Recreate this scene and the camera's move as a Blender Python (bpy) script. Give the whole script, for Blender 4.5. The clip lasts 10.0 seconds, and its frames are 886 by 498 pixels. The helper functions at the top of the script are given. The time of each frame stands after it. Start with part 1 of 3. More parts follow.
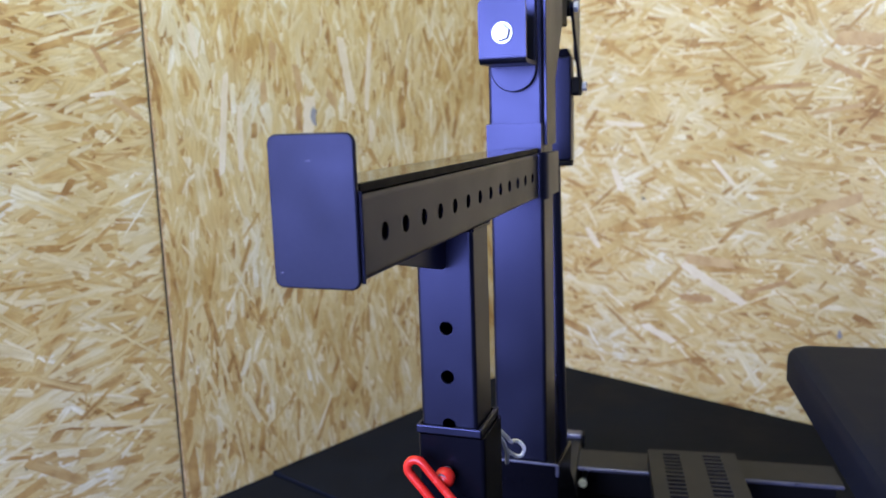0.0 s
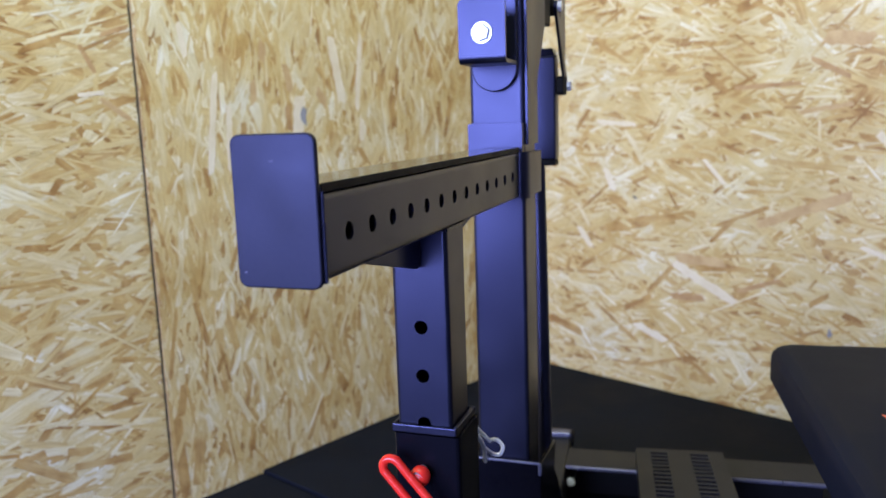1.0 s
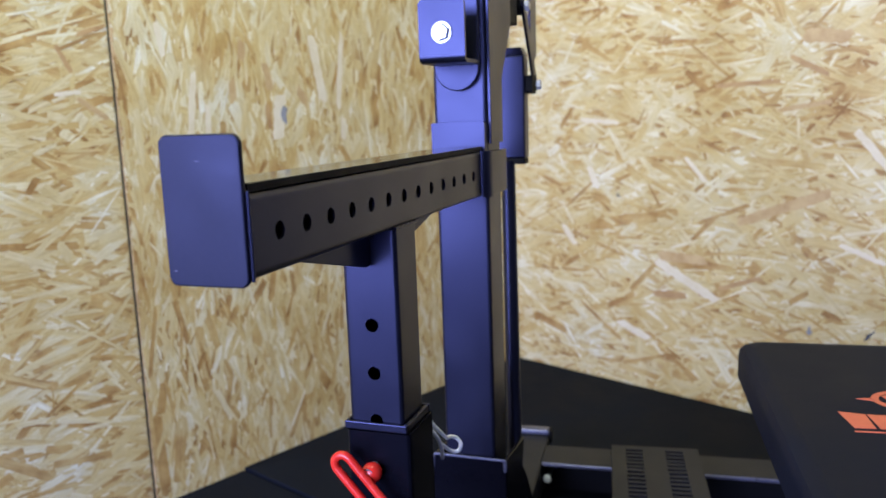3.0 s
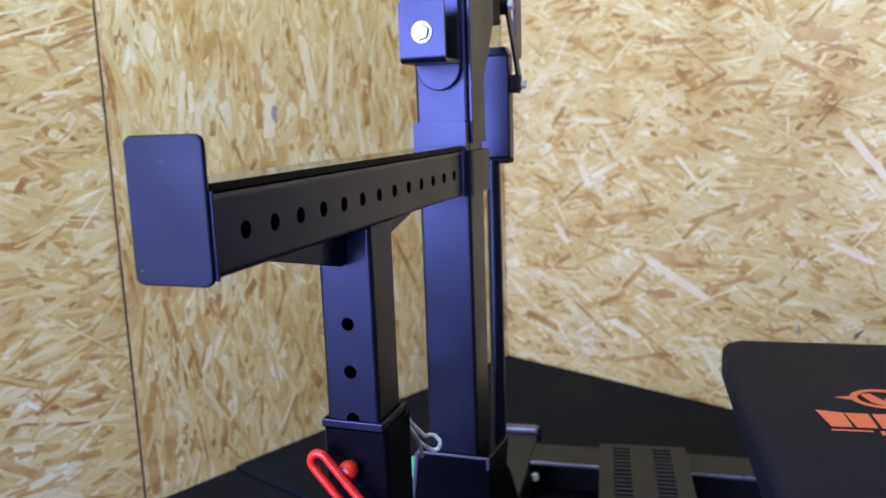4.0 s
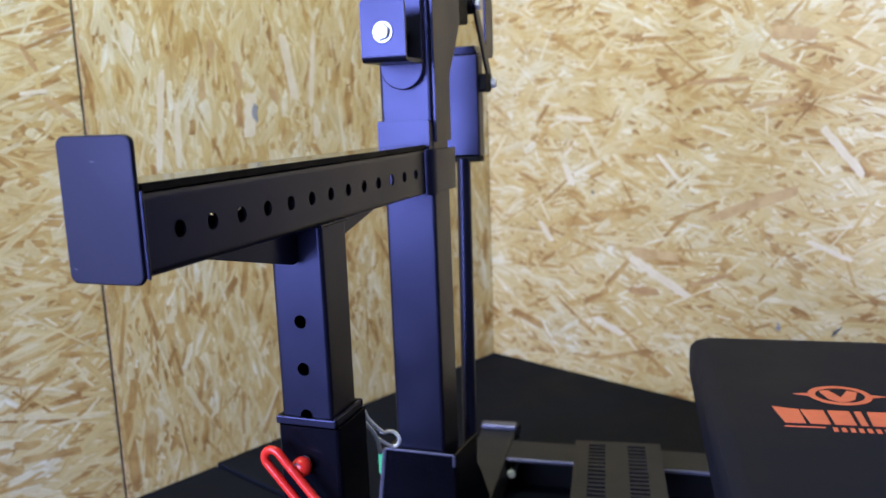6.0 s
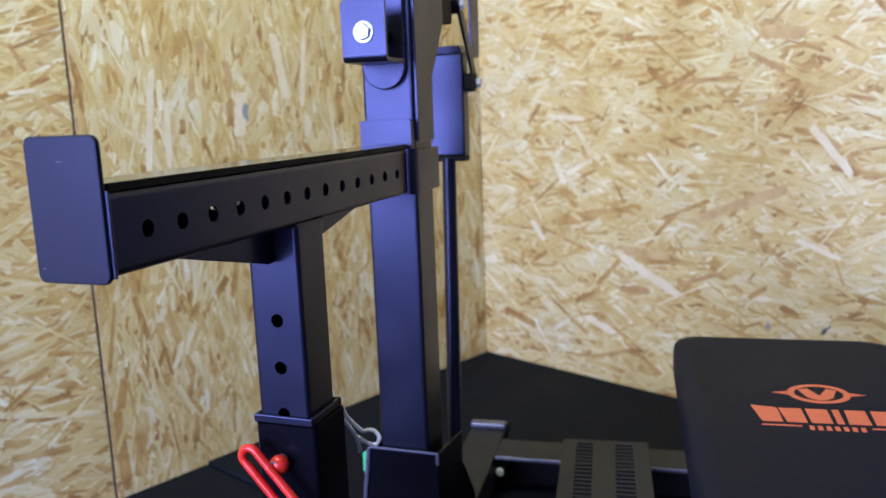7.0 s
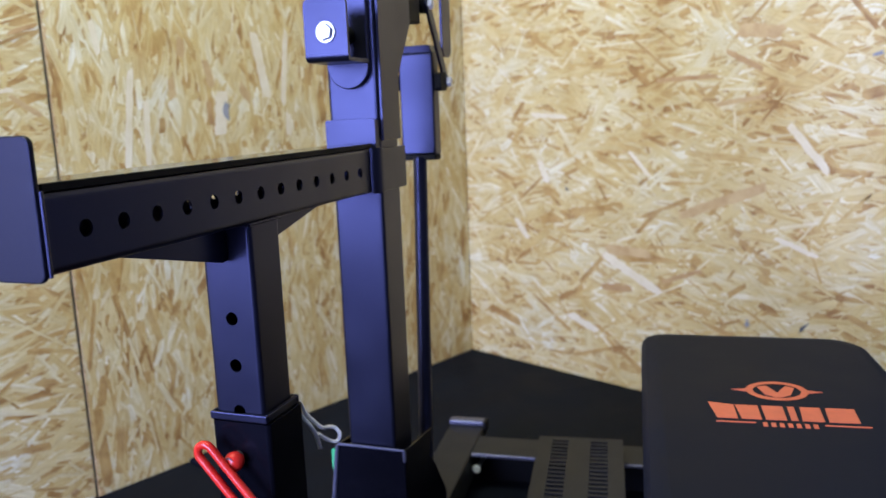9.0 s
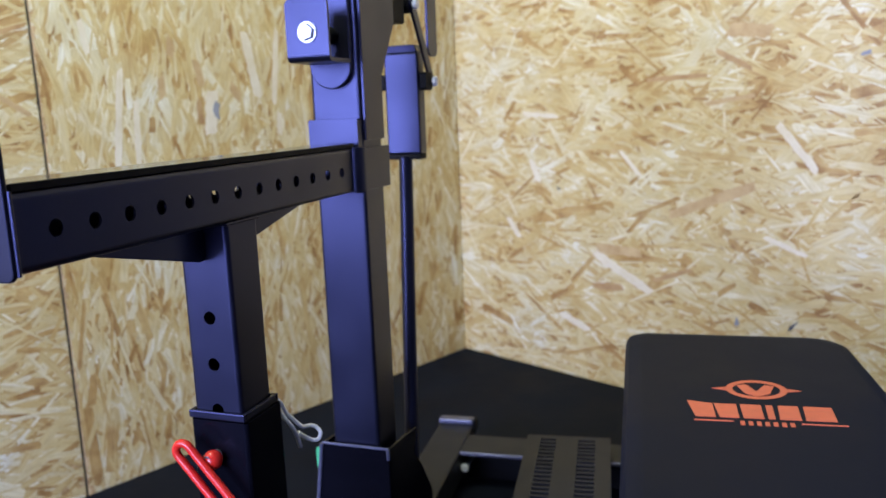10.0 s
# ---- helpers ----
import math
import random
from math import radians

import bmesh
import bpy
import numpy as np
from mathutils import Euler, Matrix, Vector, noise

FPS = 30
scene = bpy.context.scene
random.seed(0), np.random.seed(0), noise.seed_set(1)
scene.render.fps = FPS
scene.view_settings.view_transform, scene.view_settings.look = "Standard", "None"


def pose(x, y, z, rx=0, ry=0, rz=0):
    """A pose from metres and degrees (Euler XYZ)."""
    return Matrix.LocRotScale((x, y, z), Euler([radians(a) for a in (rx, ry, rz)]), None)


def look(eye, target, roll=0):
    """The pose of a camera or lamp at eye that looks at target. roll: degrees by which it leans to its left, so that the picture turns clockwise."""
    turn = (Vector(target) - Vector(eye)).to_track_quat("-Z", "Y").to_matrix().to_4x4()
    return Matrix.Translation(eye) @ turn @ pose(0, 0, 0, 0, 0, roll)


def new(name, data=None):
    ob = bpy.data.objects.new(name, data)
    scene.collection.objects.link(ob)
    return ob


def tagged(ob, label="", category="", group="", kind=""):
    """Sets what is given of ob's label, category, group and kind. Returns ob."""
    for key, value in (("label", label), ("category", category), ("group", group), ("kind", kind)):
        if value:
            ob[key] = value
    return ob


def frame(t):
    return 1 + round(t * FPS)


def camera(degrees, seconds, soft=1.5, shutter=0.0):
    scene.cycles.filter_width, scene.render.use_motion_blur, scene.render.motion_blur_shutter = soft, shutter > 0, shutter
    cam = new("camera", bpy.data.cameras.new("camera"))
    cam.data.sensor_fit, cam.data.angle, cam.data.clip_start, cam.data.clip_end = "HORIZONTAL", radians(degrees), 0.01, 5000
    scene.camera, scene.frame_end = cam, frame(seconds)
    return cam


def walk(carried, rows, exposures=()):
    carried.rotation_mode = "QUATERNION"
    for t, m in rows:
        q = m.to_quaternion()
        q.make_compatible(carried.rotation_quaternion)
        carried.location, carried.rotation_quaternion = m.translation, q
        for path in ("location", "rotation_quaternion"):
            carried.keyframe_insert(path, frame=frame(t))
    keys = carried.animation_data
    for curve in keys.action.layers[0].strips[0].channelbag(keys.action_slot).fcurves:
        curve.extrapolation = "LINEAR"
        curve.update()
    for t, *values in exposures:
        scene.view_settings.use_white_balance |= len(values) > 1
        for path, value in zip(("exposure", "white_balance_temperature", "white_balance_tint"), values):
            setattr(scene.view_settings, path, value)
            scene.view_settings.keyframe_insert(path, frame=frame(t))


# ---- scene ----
cam = camera(59.25, 10.0, soft=1.6)
cam.data.dof.use_dof, cam.data.dof.focus_distance, cam.data.dof.aperture_fstop = True, 0.74, 6.8
# seconds, x, y, z, yaw, pitch, roll
ROWS = [
    (0.0, 0.2176, -0.5019, 0.7956, 18.910, -9.279, 1.800),
    (1.0, 0.2432, -0.4960, 0.7956, 18.961, -9.347, 1.857),
    (2.0, 0.2688, -0.4905, 0.7956, 19.011, -9.420, 1.910),
    (3.0, 0.2944, -0.4852, 0.7956, 19.058, -9.497, 1.960),
    (4.0, 0.3200, -0.4801, 0.7956, 19.100, -9.577, 2.007),
    (5.0, 0.3454, -0.4753, 0.7956, 19.138, -9.659, 2.048),
    (6.0, 0.3708, -0.4705, 0.7957, 19.170, -9.743, 2.086),
    (7.0, 0.3959, -0.4658, 0.7958, 19.194, -9.827, 2.118),
    (8.0, 0.4209, -0.4612, 0.7960, 19.211, -9.912, 2.145),
    (9.0, 0.4456, -0.4566, 0.7963, 19.219, -9.995, 2.166),
    (10.0, 0.4699, -0.4519, 0.7966, 19.218, -10.077, 2.181),
]
walk(cam, [(t, pose(x, y, z, 90 + pitch, roll, yaw)) for t, x, y, z, yaw, pitch, roll in ROWS])

# ---- world and lights ----
TH = radians(-115.44)                      # direction of the long board wall, seen from the room's corner
CORNER = Vector((-0.329, 1.980, 0.0))
LV = Vector((math.cos(TH), math.sin(TH), 0))     # along the wall with the board joint
RV = Vector((-math.sin(TH), math.cos(TH), 0))    # along the other board wall
ROOM_A, ROOM_B, ROOM_H = 4.55, 3.90, 2.60


def room(a, b, z=0.0):
    return CORNER + LV * a + RV * b + Vector((0, 0, z))


world = bpy.data.worlds.new("world")
scene.world = world
world.use_nodes = True
sky = world.node_tree.nodes.new("ShaderNodeTexSky")
sky.sky_type, sky.sun_disc = "NISHITA", False
sky.sun_elevation, sky.sun_rotation = radians(35), radians(200)
wbg = world.node_tree.nodes["Background"]
world.node_tree.links.new(sky.outputs[0], wbg.inputs["Color"])
wbg.inputs["Strength"].default_value = 0.08


def area_lamp(name, eye, target, sx, sy, watts, colour):
    lamp = bpy.data.lights.new(name, "AREA")
    lamp.shape, lamp.size, lamp.size_y, lamp.energy, lamp.color = "RECTANGLE", sx, sy, watts, colour
    ob = new(name, lamp)
    ob.matrix_world = look(eye, target)
    return ob


WIN_B0, WIN_B1, WIN_Z0, WIN_Z1 = 0.25, 3.00, 0.28, 2.05
area_lamp("window_light", room(ROOM_A - 0.02, (WIN_B0 + WIN_B1) / 2, (WIN_Z0 + WIN_Z1) / 2), room(0, (WIN_B0 + WIN_B1) / 2, (WIN_Z0 + WIN_Z1) / 2), WIN_B1 - WIN_B0 - 0.1, WIN_Z1 - WIN_Z0 - 0.1, 315, (0.42, 0.49, 1.0))
# two unseen lamps added under the ceiling to brighten boards and steel
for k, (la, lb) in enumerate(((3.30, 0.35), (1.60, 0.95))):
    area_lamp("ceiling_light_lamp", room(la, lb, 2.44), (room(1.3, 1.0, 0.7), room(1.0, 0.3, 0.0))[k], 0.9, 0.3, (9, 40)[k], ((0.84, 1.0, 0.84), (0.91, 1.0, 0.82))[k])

# ---- materials ----


def material(name, rough=0.5, metal=0.0):
    m = bpy.data.materials.new(name)
    m.use_nodes = True
    b = m.node_tree.nodes["Principled BSDF"]
    b.inputs["Roughness"].default_value, b.inputs["Metallic"].default_value = rough, metal
    return m, m.node_tree.nodes, m.node_tree.links, b


def ramp(nodes, stops):
    r = nodes.new("ShaderNodeValToRGB")
    while len(r.color_ramp.elements) < len(stops):
        r.color_ramp.elements.new(0.5)
    for e, (p, c) in zip(r.color_ramp.elements, stops):
        e.position, e.color = p, (*c, 1)
    return r


def noise_node(nodes, links, scale, detail=4, stretch=None, coord="Object", rough=0.55):
    tc = nodes.new("ShaderNodeTexCoord")
    n = nodes.new("ShaderNodeTexNoise")
    n.inputs["Scale"].default_value, n.inputs["Detail"].default_value, n.inputs["Roughness"].default_value = scale, detail, rough
    if stretch:
        mp = nodes.new("ShaderNodeMapping")
        mp.inputs["Scale"].default_value = stretch
        links.new(tc.outputs[coord], mp.inputs[0])
        links.new(mp.outputs[0], n.inputs["Vector"])
    else:
        links.new(tc.outputs[coord], n.inputs["Vector"])
    return n


def surface(name, dark, light, scale, fine, bump=0.1, rough=(0.4, 0.6), metal=0.0, dist=0.001, spec=0.5, tint=(1.0, 1.0, 1.0)):
    """A two-scale mottled surface: colour and gloss from a broad noise, relief from a fine one."""
    m, nodes, links, b = material(name, rough[0], metal)
    broad, grain = noise_node(nodes, links, scale), noise_node(nodes, links, fine, 3)
    mix = nodes.new("ShaderNodeMath")
    mix.operation = "MULTIPLY_ADD"
    mix.inputs[1].default_value = 0.35
    links.new(grain.outputs["Fac"], mix.inputs[0])
    links.new(broad.outputs["Fac"], mix.inputs[2])
    r = ramp(nodes, ((0.45, dark), (0.95, light)))
    links.new(mix.outputs[0], r.inputs[0])
    links.new(r.outputs[0], b.inputs["Base Color"])
    mr = nodes.new("ShaderNodeMapRange")
    mr.inputs["From Min"].default_value, mr.inputs["From Max"].default_value = 0.3, 0.7
    mr.inputs["To Min"].default_value, mr.inputs["To Max"].default_value = rough
    links.new(broad.outputs["Fac"], mr.inputs["Value"])
    links.new(mr.outputs[0], b.inputs["Roughness"])
    b.inputs["Specular IOR Level"].default_value, b.inputs["Specular Tint"].default_value = spec, (*tint, 1)
    bp = nodes.new("ShaderNodeBump")
    bp.inputs["Strength"].default_value, bp.inputs["Distance"].default_value = bump, dist
    links.new(grain.outputs["Fac"], bp.inputs["Height"])
    links.new(bp.outputs[0], b.inputs["Normal"])
    return m


# the blue specular tint puts the daylight's colour into the coats' sheen
STEEL = surface("black_powder_coat", (0.0035, 0.0037, 0.0060), (0.0060, 0.0063, 0.0090), 9, 900, 0.2, (0.28, 0.40), dist=0.0002, spec=0.68, tint=(0.47, 0.51, 1.0))
# scuffed copy of the powder coat, dimmed to weaken the end plate's reflection
DIM_COAT = surface("scuffed_dimmed_coat", (0.0050, 0.0054, 0.0080), (0.0100, 0.0105, 0.0140), 22, 240, 0.12, (0.34, 0.50), dist=0.0002, spec=0.33, tint=(0.52, 0.56, 1.0))
# darker, smoother variant of the coat for collar, shoe and sleeve cap
GLOSS = surface("darker_smooth_coat", (0.0025, 0.0025, 0.0040), (0.0040, 0.0040, 0.0060), 9, 700, 0.1, (0.18, 0.27), dist=0.0002, spec=0.17, tint=(0.5, 0.52, 1.0))
STRIP = surface("glossy_liner_strip", (0.012, 0.012, 0.014), (0.02, 0.02, 0.022), 14, 600, 0.03, (0.07, 0.14), dist=0.0001)
MAT = surface("black_rubber_mat", (0.0034, 0.0046, 0.0080), (0.0085, 0.0108, 0.0170), 5, 500, 0.5, (0.6, 0.8), dist=0.0008, spec=0.08)
VINYL = surface("black_vinyl", (0.0042, 0.0058, 0.0122), (0.0070, 0.0090, 0.0172), 6, 420, 0.35, (0.5, 0.6), dist=0.0005, spec=0.07)
PRINT = surface("orange_print", (0.50, 0.10, 0.045), (0.64, 0.15, 0.07), 60, 600, 0.1, (0.5, 0.6), dist=0.0003)
RED = surface("red_dipped_plastic", (0.62, 0.02, 0.012), (0.75, 0.035, 0.02), 40, 300, 0.05, (0.22, 0.32), dist=0.0003)
ZINC = surface("zinc_plated_steel", (0.36, 0.38, 0.42), (0.54, 0.57, 0.60), 60, 500, 0.25, (0.25, 0.40), 0.8, dist=0.0002)
GREEN = surface("green_tag", (0.05, 0.4, 0.15), (0.08, 0.5, 0.2), 60, 300, 0.05, (0.4, 0.5))
# near-white, non-metal zinc: the glint of wire and bolts is in the colour
WIRE = surface("whitened_zinc", (0.88, 0.90, 0.93), (0.94, 0.95, 0.97), 60, 500, 0.1, (0.20, 0.30), 0.0, dist=0.0002, spec=1.0)
NICK = surface("chipped_paint", (0.07, 0.07, 0.09), (0.11, 0.11, 0.14), 200, 900, 0.1, (0.4, 0.5))
FOOT = surface("worn_grey_tread", (0.014, 0.0145, 0.0155), (0.024, 0.0245, 0.026), 12, 500, 0.3, (0.4, 0.55), dist=0.0004, spec=0.2)
# dull black of caps and feet, also the shade inside the cross channel
DARK = surface("rubber_and_shade_black", (0.0035, 0.0035, 0.0040), (0.0070, 0.0070, 0.0075), 30, 400, 0.2, (0.5, 0.7), spec=0.15)
# paler coat that paints highlights onto bent edges, lip and rail stop
EDGE = surface("highlight_edge_coat", (0.055, 0.056, 0.080), (0.095, 0.096, 0.130), 80, 600, 0.2, (0.26, 0.38), dist=0.0002, spec=1.0, tint=(0.62, 0.64, 1.0))
# dark tone of the unseen walls and ceiling, keeps reflections in the steel low
PLASTER = surface("dark_unseen_wall_grey", (0.10, 0.10, 0.105), (0.15, 0.15, 0.155), 3, 120, 0.15, (0.7, 0.85))
FRAME = surface("white_window_frame", (0.7, 0.7, 0.7), (0.8, 0.8, 0.8), 8, 200, 0.05, (0.3, 0.4))


def osb_core():
    m, nodes, links, b = material("osb_core", 0.7)
    n1 = noise_node(nodes, links, 60, 5, (1, 1, 1))
    r = ramp(nodes, ((0.3, (0.30, 0.17, 0.06)), (0.5, (0.50, 0.33, 0.14)), (0.7, (0.62, 0.44, 0.21))))
    links.new(n1.outputs["Fac"], r.inputs[0])
    links.new(r.outputs[0], b.inputs["Base Color"])
    return m


def osb_strand():
    """Wood strands: mostly one tan, some brown and some cream, in patches, with grain along each strand."""
    m, nodes, links, b = material("osb_strand", 0.55)
    geo = nodes.new("ShaderNodeNewGeometry")
    tone = ramp(nodes, ((0.10, (0.330, 0.188, 0.066)), (0.21, (0.468, 0.308, 0.116)), (0.32, (0.552, 0.415, 0.180)), (0.46, (0.595, 0.478, 0.228)), (0.61, (0.618, 0.524, 0.282)),
                        (0.73, (0.645, 0.572, 0.350)), (0.84, (0.695, 0.643, 0.445)), (0.94, (0.750, 0.718, 0.560))))
    patch = noise_node(nodes, links, 15, 4)
    soft = nodes.new("ShaderNodeMapRange")
    soft.inputs["From Min"].default_value, soft.inputs["From Max"].default_value = 0.28, 0.72
    links.new(patch.outputs["Fac"], soft.inputs["Value"])
    blend = nodes.new("ShaderNodeMix")
    blend.inputs[0].default_value = 0.30
    links.new(geo.outputs["Random Per Island"], blend.inputs[2])
    links.new(soft.outputs[0], blend.inputs[3])
    links.new(blend.outputs[0], tone.inputs[0])
    uv = nodes.new("ShaderNodeUVMap")
    mp = nodes.new("ShaderNodeMapping")
    mp.inputs["Scale"].default_value = (14, 420, 1)
    links.new(uv.outputs[0], mp.inputs[0])
    n = nodes.new("ShaderNodeTexNoise")
    n.noise_dimensions = "4D"
    n.inputs["Scale"].default_value, n.inputs["Detail"].default_value = 1.0, 4
    links.new(mp.outputs[0], n.inputs["Vector"])
    w = nodes.new("ShaderNodeMath")
    w.operation, w.inputs[1].default_value = "MULTIPLY", 97.0
    links.new(geo.outputs["Random Per Island"], w.inputs[0])
    links.new(w.outputs[0], n.inputs["W"])
    grain = ramp(nodes, ((0.30, (0.70, 0.62, 0.52)), (0.55, (1, 1, 1)), (0.8, (1.1, 1.08, 1.04))))
    links.new(n.outputs["Fac"], grain.inputs[0])
    mul = nodes.new("ShaderNodeMix")
    mul.data_type, mul.blend_type = "RGBA", "MULTIPLY"
    mul.inputs[0].default_value = 0.8
    links.new(tone.outputs[0], mul.inputs[6])
    links.new(grain.outputs[0], mul.inputs[7])
    blot = noise_node(nodes, links, 5.5, 3)
    br = ramp(nodes, ((0.3, (0.84, 0.75, 0.56)), (0.5, (1.0, 0.97, 0.86)), (0.68, (0.98, 1.0, 1.02))))
    links.new(blot.outputs["Fac"], br.inputs[0])
    mul2 = nodes.new("ShaderNodeMix")
    mul2.data_type, mul2.blend_type = "RGBA", "MULTIPLY"
    mul2.inputs[0].default_value = 1.0
    links.new(mul.outputs[2], mul2.inputs[6])
    links.new(br.outputs[0], mul2.inputs[7])
    links.new(mul2.outputs[2], b.inputs["Base Color"])
    bp = nodes.new("ShaderNodeBump")
    bp.inputs["Strength"].default_value, bp.inputs["Distance"].default_value = 0.35, 0.0006
    links.new(n.outputs["Fac"], bp.inputs["Height"])
    links.new(bp.outputs[0], b.inputs["Normal"])
    b.inputs["Specular IOR Level"].default_value = 0.4
    return m


# dark brown of the filler strip added behind the gap between boards
JOINT = surface("dark_brown_joint", (0.060, 0.048, 0.028), (0.16, 0.13, 0.08), 40, 300, 0.3, (0.7, 0.9))
OSB_CORE, OSB_STRAND = osb_core(), osb_strand()

# ---- mesh helpers ----


def sharpen(me):
    """Keeps broad flat faces flat: sharp edges where the surface breaks, or where a broad face meets a narrow one."""
    b = bmesh.new()
    b.from_mesh(me)
    for e in b.edges:
        if len(e.link_faces) == 2:
            p, q = (f.calc_area() + 1e-9 for f in e.link_faces)
            e.smooth = e.calc_face_angle(0) < radians(26) and max(p, q) / min(p, q) < 8
    b.to_mesh(me)
    b.free()


def part(name, bm, mat, parent=None, label="", smooth=False):
    """Links a bmesh as one mesh object under a thing or a part."""
    me = bpy.data.meshes.new(name)
    bmesh.ops.recalc_face_normals(bm, faces=bm.faces)
    bm.to_mesh(me)
    bm.free()
    me.materials.append(mat)
    if smooth:
        for p in me.polygons:
            p.use_smooth = True
        sharpen(me)
    ob = new(name, me)
    if parent is not None:
        ob.parent = parent
        bpy.context.view_layer.update()
        ob.matrix_parent_inverse = parent.matrix_world.inverted()
    return tagged(ob, label=label)


def thing(name, place, label, category, group="", kind=""):
    ob = new(name)
    ob.empty_display_size = 0.05
    ob.location = place
    bpy.context.view_layer.update()
    return tagged(ob, label, category, group, kind)


def box(x0, x1, y0, y1, z0, z1, bevel=0.002, segments=2, m=None):
    bm = bmesh.new()
    bmesh.ops.create_cube(bm, size=1, matrix=Matrix.LocRotScale(((x0 + x1) / 2, (y0 + y1) / 2, (z0 + z1) / 2), None, (x1 - x0, y1 - y0, z1 - z0)))
    if bevel:
        bmesh.ops.bevel(bm, geom=bm.edges[:], offset=bevel, segments=segments, profile=0.5, affect="EDGES")
    if m is not None:
        bm.transform(m)
    return bm


def prism(outline, depth, m, bevel=0.0):
    """A plate: an outline in its own x and y, raised by depth along its z."""
    bm = bmesh.new()
    f = bm.faces.new([bm.verts.new((x, y, 0)) for x, y in outline])
    up = bmesh.ops.extrude_face_region(bm, geom=[f])
    bmesh.ops.translate(bm, verts=[v for v in up["geom"] if isinstance(v, bmesh.types.BMVert)], vec=(0, 0, depth))
    if bevel:
        flat = [e for e in bm.edges if abs(e.verts[0].co.z - e.verts[1].co.z) < 1e-6]
        bmesh.ops.bevel(bm, geom=flat, offset=bevel, segments=2, profile=0.5, affect="EDGES")
    bm.transform(m)
    return bm


def rounded(w, h, r, n=6):
    """A rounded rectangle round the origin; r may be one radius or four, from the upper right on, turning left."""
    rs = r if isinstance(r, tuple) else (r,) * 4
    pts = []
    for k, (sx, sy) in enumerate(((1, 1), (-1, 1), (-1, -1), (1, -1))):
        for i in range(n + 1):
            a = math.pi / 2 * (k + i / n)
            pts.append((sx * (w / 2 - rs[k]) + rs[k] * math.cos(a), sy * (h / 2 - rs[k]) + rs[k] * math.sin(a)))
    return pts


def disc(r, depth, m, n=32, bevel=0.0):
    return prism([(r * math.cos(2 * math.pi * i / n), r * math.sin(2 * math.pi * i / n)) for i in range(n)], depth, m, bevel)


def tube(length, w, h, wall, rad, holes, hole_r, m):
    """A hollow square tube along x with round holes through both of its y faces."""
    verts, faces = [], []

    def add(ps):
        k = len(verts)
        verts.extend(ps)
        faces.append(tuple(range(k, k + len(ps))))

    edges = [0.0] + [(p + q) / 2 for p, q in zip(holes, holes[1:])] + [length]
    if holes and holes[0] > 0.05:
        edges[0] = holes[0] - 0.02
    if holes and length - holes[-1] > 0.05:
        edges[-1] = holes[-1] + 0.02
    for sy in (-1, 1):
        for inset in (0.0, wall):
            y, f = sy * (w / 2 - inset), h / 2 - (rad if inset == 0 else wall)
            if not holes:
                add([(0, y, -f), (length, y, -f), (length, y, f), (0, y, f)])
                continue
            for a, b in ((0, edges[0]), (edges[-1], length)):
                if b - a > 1e-5:
                    add([(a, y, -f), (b, y, -f), (b, y, f), (a, y, f)])
            for x, x0, x1 in zip(holes, edges, edges[1:]):
                angles = sorted([2 * math.pi * i / 24 for i in range(24)] + [math.atan2(sz * f, ex - x) % (2 * math.pi) for sz in (-1, 1) for ex in (x0, x1)])
                ring, outer = [], []
                for g in angles:
                    c, s = math.cos(g), math.sin(g)
                    t = min(((x1 - x) / c if c > 1e-9 else 9e9), ((x0 - x) / c if c < -1e-9 else 9e9), (f / s if s > 1e-9 else 9e9), (-f / s if s < -1e-9 else 9e9))
                    ring.append((x + hole_r * c, y, hole_r * s))
                    outer.append((x + t * c, y, t * s))
                for i in range(len(angles)):
                    j = (i + 1) % len(angles)
                    add([ring[i], outer[i], outer[j], ring[j]])
                    if inset == 0:
                        yi = sy * (w / 2 - wall)
                        add([ring[i], ring[j], (ring[j][0], yi, ring[j][2]), (ring[i][0], yi, ring[i][2])])
    for sz in (-1, 1):
        z, f = sz * h / 2, w / 2 - rad
        add([(0, -f, z), (length, -f, z), (length, f, z), (0, f, z)])
        z, f = sz * (h / 2 - wall), w / 2 - wall
        add([(0, -f, z), (length, -f, z), (length, f, z), (0, f, z)])
        for sy in (-1, 1):
            arc = [(sy * (w / 2 - rad + rad * math.cos(g)), sz * (h / 2 - rad + rad * math.sin(g))) for g in [math.pi / 2 * i / 5 for i in range(6)]]
            for (ya, za), (yb, zb) in zip(arc, arc[1:]):
                add([(0, ya, za), (length, ya, za), (length, yb, zb), (0, yb, zb)])
    # end rims
    for x in (0, length):
        for sy in (-1, 1):
            add([(x, sy * w / 2, -h / 2 + rad), (x, sy * w / 2, h / 2 - rad), (x, sy * (w / 2 - wall), h / 2 - wall), (x, sy * (w / 2 - wall), -h / 2 + wall)])
            add([(x, -w / 2 + rad, sy * h / 2), (x, w / 2 - rad, sy * h / 2), (x, w / 2 - wall, sy * (h / 2 - wall)), (x, -w / 2 + wall, sy * (h / 2 - wall))])
    me = bpy.data.meshes.new("tube")
    me.from_pydata(verts, [], faces)
    bm = bmesh.new()
    bm.from_mesh(me)
    bpy.data.meshes.remove(me)
    bmesh.ops.remove_doubles(bm, verts=bm.verts, dist=1e-5)
    bm.transform(m)
    return bm


